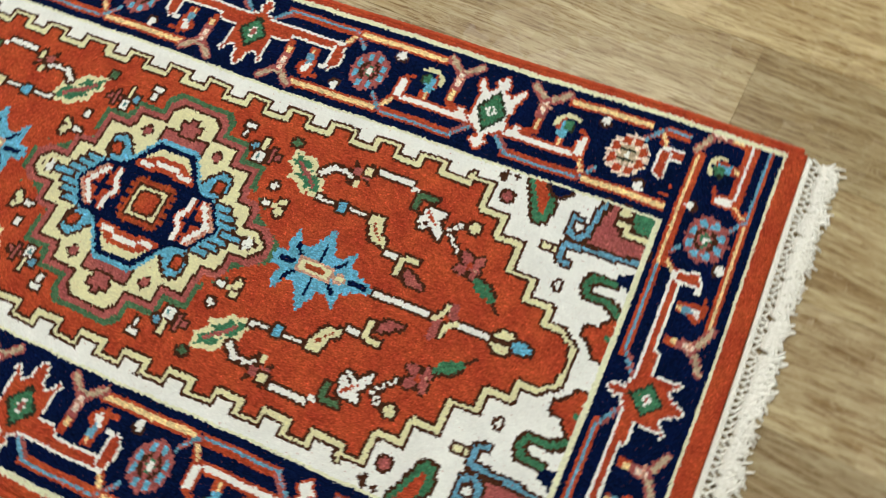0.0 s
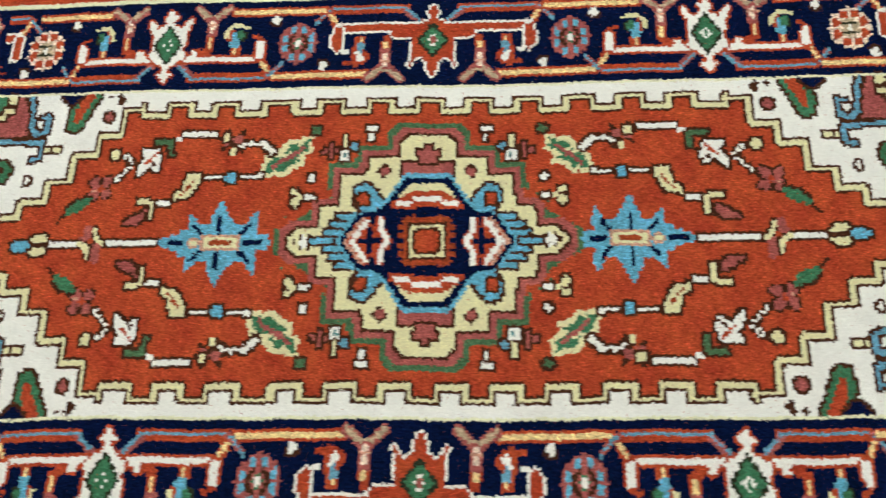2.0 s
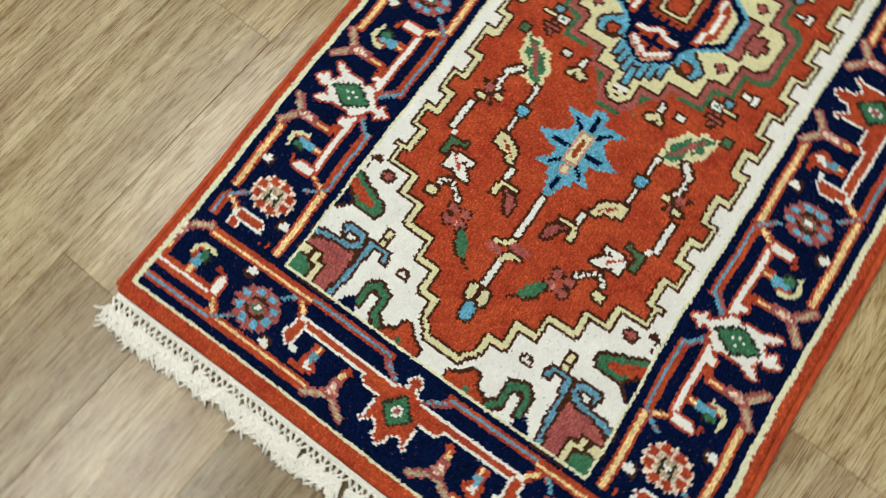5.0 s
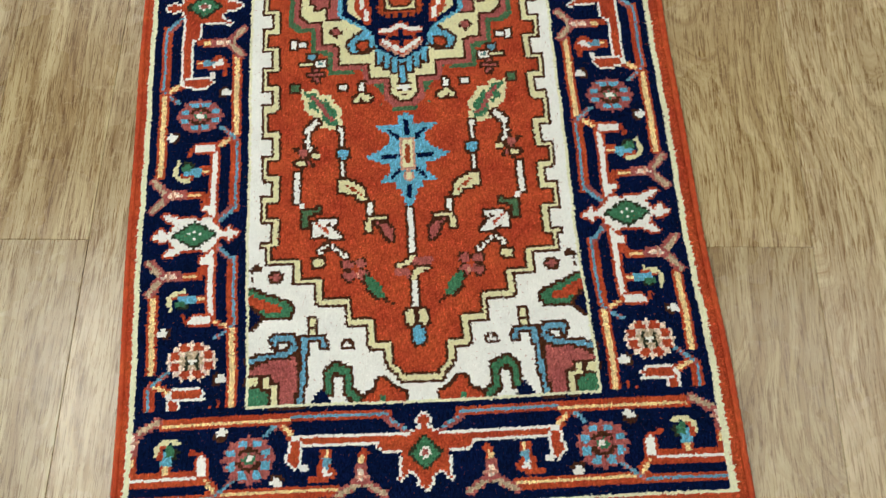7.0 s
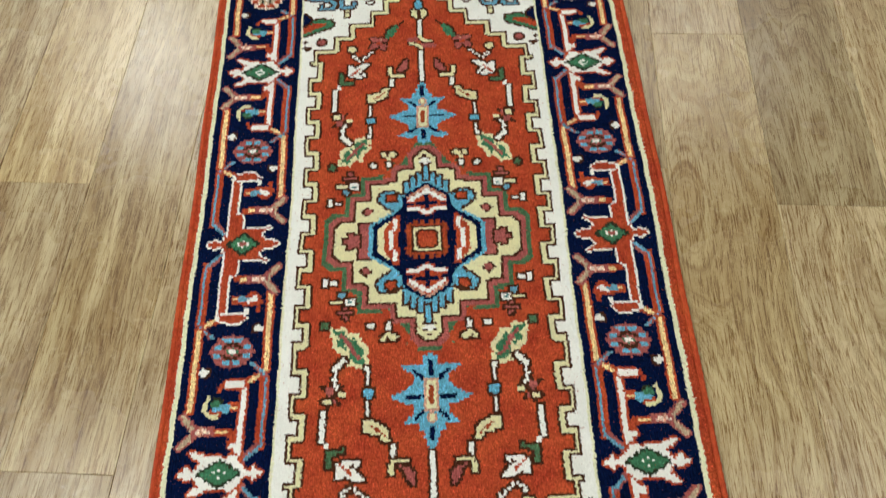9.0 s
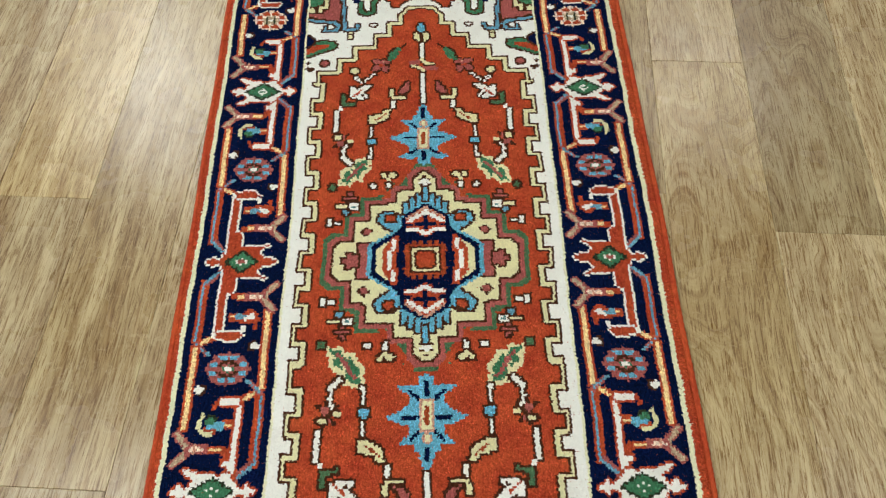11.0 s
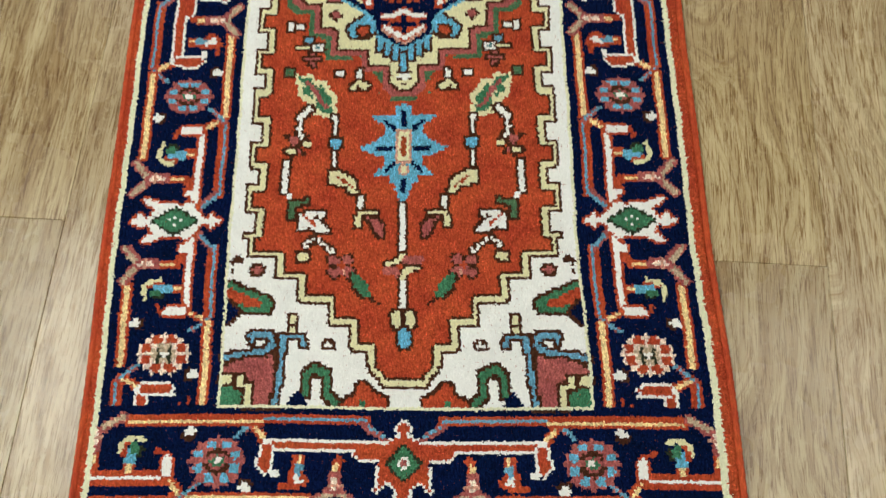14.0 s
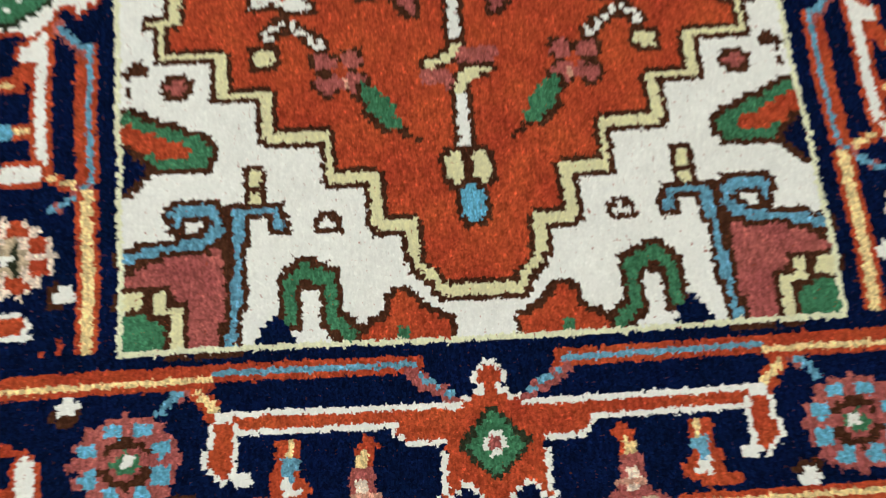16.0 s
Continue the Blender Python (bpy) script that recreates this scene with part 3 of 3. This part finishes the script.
    # the cream line that frames the field
    Q[fieldmask & ((U0 > 60.9) | (VV > 168.2))] = INDEX["pale"]


def half(end):
    """The chart of one half, rows from the centre outwards."""
    global UU, VV, Q
    plan = HALVES[end]
    U0, V0 = np.meshgrid(np.arange(NU) + 0.5, np.arange(plan["knots"]) + 0.5)
    Q = np.full(U0.shape, INDEX["red"], dtype=np.int8)
    UU, VV = U0, np.interp(V0, *plan["border"])
    border()
    VV = np.interp(V0, *plan["field"])
    draw_in = np.maximum(np.clip((VV - 52) / 10, 0, 1), np.clip((U0 - 44) / 5, 0, 1)) * np.clip(U0 / 12, 0, 1)
    UU = U0 + 1.8 * draw_in * (1 - 0.5 * np.clip((U0 - 58) / 3, 0, 1))
    field(U0)
    return np.concatenate([Q[:, ::-1], Q], axis=1)


# ---------------------------------------------------------------- rug: the knotted mesh
def warp(x, y):
    """The hand-woven skew: rows a little oblique, more so at the ends, the edges wavering, one rim wider."""
    skew = np.interp(y, [-0.56, -0.30, 0.0, 0.57], [0.0225, 0.013, 0.012, 0.017])
    wob = 0.0009 * np.sin(y * 9.0 + 0.6) + 0.0007 * np.sin(y * 23.0)
    x = x + 0.0020 * np.clip((-0.34 - y) / 0.12, 0, 1) * np.clip(x / 0.15, 0, 1)
    x = x + 0.0050 * np.clip((x - 0.3085) / 0.0095, 0, 1)
    return x + wob, y - skew * x + 0.0008 * np.sin(x * 17.0 + y * 4.0)


# the whole chart, with what the weaver did not mirror
NEAR, FAR = HALVES[-1]["knots"], HALVES[1]["knots"]
FULL = np.concatenate([half(-1)[::-1], half(1)], axis=0)
FU, FV = np.meshgrid(np.arange(-NU, NU) + 0.5, np.arange(-NEAR, FAR) + 0.5)
for end in (-1, 1):
    for colour, w, text in (("brown", 3.4, "0,115 0.6,116.6 5.6,118.6"), ("brown", 3.4, "0,123 -1.4,120 -5.4,119.6"), ("rose", 3.0, "-1.5,117 -6.5,116.6"),
                            ("rose", 3.2, "2.4,121.4 5.6,120.6"), ("cream", 1.6, "0,115 0.6,116.8 5.2,118.6"), ("cream", 1.6, "0,123.4 -1.4,120.6 -5,119.8")):
        FULL[track([(-u, end * (v + 0.6)) for u, v in pts(text)], w, FU, FV)] = INDEX[colour]


def knotted_pile(parent):
    rng = np.random.default_rng(7)
    # nine tufts to a knot, drawn together into a small bead; whole knots sit a little out of line
    GU, GV = np.meshgrid(np.arange(-3 * NU, 3 * NU), np.arange(-3 * NEAR, 3 * FAR))
    gu, gv = (GU.ravel() + 0.5) / 3, (GV.ravel() + 0.5) / 3
    n = gu.size
    col, row = np.floor(gu).astype(int), np.floor(gv).astype(int)
    nudge = rng.normal(0, 0.12, (2, NEAR + FAR, 2 * NU))
    # rows beaten down unevenly, a few tufts that lean across their neighbours
    drift = 0.16 * np.sin(row * 2.4) + 0.14 * np.sin(row * 0.31 + gu * 0.05)
    iu = np.clip(np.floor(gu + rng.normal(0, 0.11, n)).astype(int) + NU, 0, 2 * NU - 1)
    iv = np.clip(np.floor(gv + rng.normal(0, 0.11, n)).astype(int) + NEAR, 0, NEAR + FAR - 1)
    colour = FULL[iv, iu]
    fu, fv = gu - col - 0.5, gv - row - 0.5
    dome = 0.00045 * np.clip(1 - 2.2 * (fu * fu + 1.3 * fv * fv), 0, 1)
    gu = col + 0.5 + 0.96 * fu - drift + nudge[0, row + NEAR, col + NU]
    gv = row + 0.5 + 0.94 * fv + nudge[1, row + NEAR, col + NU]
    cx, cy = gu * KNOT + rng.normal(0, 0.00012, n), gv * KNOT + rng.normal(0, 0.00012, n)
    # a tuft: three-sided, turned at random, its tip out of true
    turn = rng.random(n) * math.tau
    reach = KNOT / 6 * 3.35
    angle = turn[:, None] + np.array([0, 1, 2])[None, :] * math.tau / 3
    X, Y = np.empty((n, 4)), np.empty((n, 4))
    X[:, :3] = cx[:, None] + np.cos(angle) * reach
    Y[:, :3] = cy[:, None] + np.sin(angle) * reach
    X[:, 3] = cx + rng.normal(0, 0.00022, n)
    Y[:, 3] = cy + rng.normal(-0.00075, 0.00022, n)
    Z = np.array([-0.75, -0.75, -0.75, 0.2])[None, :] * 0.001 + rng.normal(0, 0.00012, (n, 4)) + rng.normal(0, 0.00016, (n, 1)) + (dome - 0.0002)[:, None]
    length = np.where(Y < 0, NEAR, FAR) * KNOT
    rim = np.minimum(NU * KNOT - np.abs(X), length - np.abs(Y))
    Z -= 0.0055 * np.clip(1 - rim / 0.006, 0, 1) ** 2
    corner = np.clip(np.hypot(np.clip(np.abs(X) - (NU * KNOT - 0.010), 0, 1), np.clip(np.abs(Y) - (length - 0.010), 0, 1)) - 0.008, 0, 1)
    X -= np.sign(X) * corner * 0.7
    Y -= np.sign(Y) * corner * 0.7
    X, Y = warp(X, Y)
    Z += 0.0006 * np.sin(X * 21 + 1.3) * np.sin(Y * 15)
    co = np.stack([X, Y, Z], axis=-1).reshape(-1, 3)
    tri = np.array([(0, 1, 3), (1, 2, 3), (2, 0, 3)])
    loops = (np.arange(n)[:, None, None] * 4 + tri[None]).reshape(-1)
    me = bpy.data.meshes.new("woven_top")
    me.vertices.add(len(co)), me.loops.add(len(loops)), me.polygons.add(n * 3)
    me.vertices.foreach_set("co", co.ravel().astype(np.float32))
    me.loops.foreach_set("vertex_index", loops.astype(np.int32))
    me.polygons.foreach_set("loop_start", np.arange(0, n * 9, 3, dtype=np.int32))
    me.polygons.foreach_set("material_index", np.repeat(colour, 3).astype(np.int32))
    me.polygons.foreach_set("use_smooth", np.ones(n * 3, dtype=bool))
    for m in WOOL:
        me.materials.append(m)
    me.update(calc_edges=True)
    ob = new("woven_top", me)
    ob.parent = parent
    ob["label"] = "knotted wool pile with medallion, star and palmette border design"
    return ob


def woven_point(x, y, z):
    a, b = warp(np.array(x), np.array(y))
    return Vector((float(a), float(b), z))


def rug():
    ob = tagged(new("rug"), "rust red knotted wool rug with navy border and cream fringe", "rug")
    # foundation under the pile
    bm = bmesh.new()
    ring, low = [], []
    hx, y0, y1 = NU * KNOT - 0.0015, -NEAR * KNOT + 0.0015, FAR * KNOT - 0.0015
    for i in range(41):
        y = y0 + (y1 - y0) * i / 40
        ring.append([woven_point(x, y, -0.0030) for x in (-hx, -hx / 2, 0, hx / 2, hx)])
        low.append([Vector((p.x, p.y, FLOOR_Z + 0.0006)) for p in ring[-1]])
    top = [[bm.verts.new(p) for p in r] for r in ring]
    bot = [[bm.verts.new(p) for p in r] for r in low]
    for i in range(40):
        for j in range(4):
            bm.faces.new((top[i][j], top[i][j + 1], top[i + 1][j + 1], top[i + 1][j]))
            bm.faces.new((bot[i][j], bot[i + 1][j], bot[i + 1][j + 1], bot[i][j + 1]))
        bm.faces.new((top[i][0], top[i + 1][0], bot[i + 1][0], bot[i][0]))
        bm.faces.new((top[i][4], bot[i][4], bot[i + 1][4], top[i + 1][4]))
    for r, s in ((top[0], bot[0]), (top[40][::-1], bot[40][::-1])):
        for j in range(4):
            bm.faces.new((r[j], s[j], s[j + 1], r[j + 1]))
    part("foundation", bm, WOOL[INDEX["rust"]], ob)
    knotted_pile(ob)
    # overcast selvedges
    for side in (-1, 1):
        bm = bmesh.new()
        turns = 420
        path = [woven_point(side * (NU * KNOT + 0.0008), -NEAR * KNOT + 0.006 + ((NEAR + FAR) * KNOT - 0.012) * i / turns, -0.0046) for i in range(turns + 1)]
        tube(bm, path, [0.0036 + 0.0005 * (i % 2) + 0.0002 * math.sin(i * 1.7) for i in range(turns + 1)], 8)
        part("selvedge", bm, WOOL[INDEX["red"]], ob, "overcast rust wool edge")
    # end cords and fringe
    rng = random.Random(11)
    kinds = []
    for k in range(7):
        bm = bmesh.new()
        for leg in (-1, 1):
            for s in range(2):
                p = [Vector((leg * (0.0046 + 0.0008 * s), 0, 0.002)), Vector((leg * (0.0030 + 0.0006 * s), -0.004, 0.0026 + 0.0006 * s)), Vector((leg * 0.0008, -0.0088, 0.003))]
                tube(bm, p, [0.0012, 0.0013, 0.0012], 5)
        knot = bmesh.ops.create_icosphere(bm, subdivisions=2, radius=0.0026)
        for v in knot["verts"]:
            v.co = Vector((v.co.x * 1.05, v.co.y * 0.95 - 0.0098, v.co.z * 0.9 + 0.0028)) + Vector([rng.uniform(-0.0002, 0.0002) for _ in range(3)])
            for f in v.link_faces:
                f.smooth = True
        for s in range(9):
            a = (s - 4) * 0.075 + rng.uniform(-0.13, 0.13)
            length, bend = rng.uniform(0.017, 0.026), rng.uniform(-0.85, 0.85)
            p = []
            for i in range(6):
                f = i / 5
                p.append(Vector((math.sin(a + bend * f) * length * f + (s - 4) * 0.0007, -0.0105 - math.cos(a + bend * f * 0.8) * length * f, 0.0030 * (1 - f) + 0.0016 + 0.0014 * math.sin(f * 3.1) * rng.random())))
            tube(bm, p, [0.0013, 0.0015, 0.0015, 0.0015, 0.0014, 0.0010], 6)
        me = bpy.data.meshes.new("tassel")
        bm.to_mesh(me)
        bm.free()
        me.materials.append(COTTON)
        kinds.append(me)
    for end in (-1, 1):
        bm = bmesh.new()
        hx, y = NU * KNOT - 0.004, end * (HALVES[end]["knots"] * KNOT + 0.0008)
        for row in range(3):
            path = [woven_point(-hx + 2 * hx * i / 260, y + end * 0.0018 * row, -0.0046 - 0.0012 * row) for i in range(261)]
            tube(bm, path, [0.0014 + 0.0003 * (i % 2) for i in range(261)], 6)
        part("end_cord", bm, COTTON, ob, "twined cream cotton cord")
        count = 84
        for i in range(count):
            x = -hx + 0.004 + (2 * hx - 0.008) * i / (count - 1) + rng.uniform(-0.0008, 0.0008)
            t = new("tassel", kinds[rng.randrange(7)])
            p = woven_point(x, y + end * 0.0036, FLOOR_Z + 0.0008)
            t.matrix_basis = Matrix.Translation(p) @ pose(0, 0, 0, 0, 0, (0 if end < 0 else 180) + rng.uniform(-16, 16)) @ Matrix.Diagonal((1, rng.uniform(0.85, 1.12), 1, 1))
            t.parent = ob
    return ob


rug()


# ---------------------------------------------------------------- floor boards
LEAN = 0.0775        # boards run a little askew to the rug
SEAMS = [-0.62, -0.482, -0.346, -0.21, -0.073, 0.063, 0.20, 0.332, 0.475, 0.626]
while SEAMS[0] > ROOM[0] - 0.5:
    SEAMS.insert(0, SEAMS[0] - 0.137)
while SEAMS[-1] < ROOM[1] + 0.5:
    SEAMS.append(SEAMS[-1] + 0.137)
# butt joints that the rug leaves open to view, by the strip's lower seam
BUTTS = {-0.62: [0.127], -0.482: [-0.293, 0.562], -0.346: [-0.632, 0.60], -0.21: [-1.1, 0.2], -0.073: [-0.775, 0.45], 0.063: [-1.0, 0.25],
         0.20: [0.11], 0.332: [-0.36, 0.36], 0.475: [0.03]}

# boards that stand out lighter or darker: lower seam, from, to, tone
TONES = [(0.626, -2, 2, 1.12), (-0.346, -2, -0.632, 0.78), (-0.62, -1, 0.1, 0.96), (-0.62, 0.1, 1, 1.16), (-0.482, -1.2, -0.3, 0.87), (-0.482, -0.3, 0.5, 1.0), (-0.482, 0.5, 2, 0.84),
         (0.332, -0.36, 0.36, 1.02), (0.332, 0.36, 1.5, 1.05), (0.332, -1.5, -0.36, 0.90), (0.475, -1.5, 0.03, 1.10), (0.475, 0.03, 1.5, 0.80),
         (-0.073, -0.775, 0.4, 0.66), (-0.073, 0.45, 2, 0.86), (-0.073, -2, -0.775, 1.08)]


def floor():
    rng = random.Random(5)
    x0, x1, y0, y1 = ROOM
    ground = tagged(part("floor", box(bmesh.new(), x0, x1, y0, y1, FLOOR_Z - 0.02, FLOOR_Z - 0.0012), JOINT),
                    "grey-brown oak laminate floor in staggered narrow boards", "floor", kind="structure")
    turn = math.atan(LEAN)
    for a, b in zip(SEAMS, SEAMS[1:]):
        cuts = sorted(BUTTS.get(round(a, 3), [rng.uniform(-0.6, 0.6)]))
        while cuts[0] > y0 - 0.2:
            cuts.insert(0, cuts[0] - rng.uniform(0.75, 1.2))
        while cuts[-1] < y1 + 0.2:
            cuts.append(cuts[-1] + rng.uniform(0.75, 1.2))
        for c, d in zip(cuts, cuts[1:]):
            cy = (c + d) / 2
            cx = (a + b) / 2 + LEAN * cy
            w, l = (b - a) / 2 * math.cos(turn) - 0.00010, (d - c) / 2 / math.cos(turn) - 0.00008
            place = pose(cx, cy, FLOOR_Z, 0, 0, -math.degrees(turn))
            bm = box(bmesh.new(), -w, w, -l, l, -0.007, 0)
            back = place.inverted()
            for point, normal in (((x0, 0, 0), (-1, 0, 0)), ((x1, 0, 0), (1, 0, 0)), ((0, y0, 0), (0, -1, 0)), ((0, y1, 0), (0, 1, 0))):
                cut = bmesh.ops.bisect_plane(bm, geom=[*bm.verts, *bm.edges, *bm.faces], plane_co=back @ Vector(point), plane_no=back.to_3x3() @ Vector(normal), clear_outer=True)
                bmesh.ops.holes_fill(bm, edges=[e for e in cut["geom_cut"] if isinstance(e, bmesh.types.BMEdge)])
            if not bm.faces:
                bm.free()
                continue
            e = [e for e in bm.edges if all(v.co.z > -0.001 for v in e.verts)]
            bmesh.ops.bevel(bm, geom=e, offset=0.0006, segments=1, affect="EDGES")
            board = part("board", bm, OAK, ground)
            shade = rng.uniform(0.9, 1.08)
            for strip, low, high, value in TONES:
                if abs(strip - a) < 0.001 and low < cy < high:
                    shade = value
            figured = (0.332 - 0.001 < a < 0.476 and abs(cy) < 0.9)
            board.color = (shade, shade, shade, rng.uniform(0.26, 0.36) if figured else rng.uniform(0.02, 0.09))
            board.matrix_basis = place


floor()
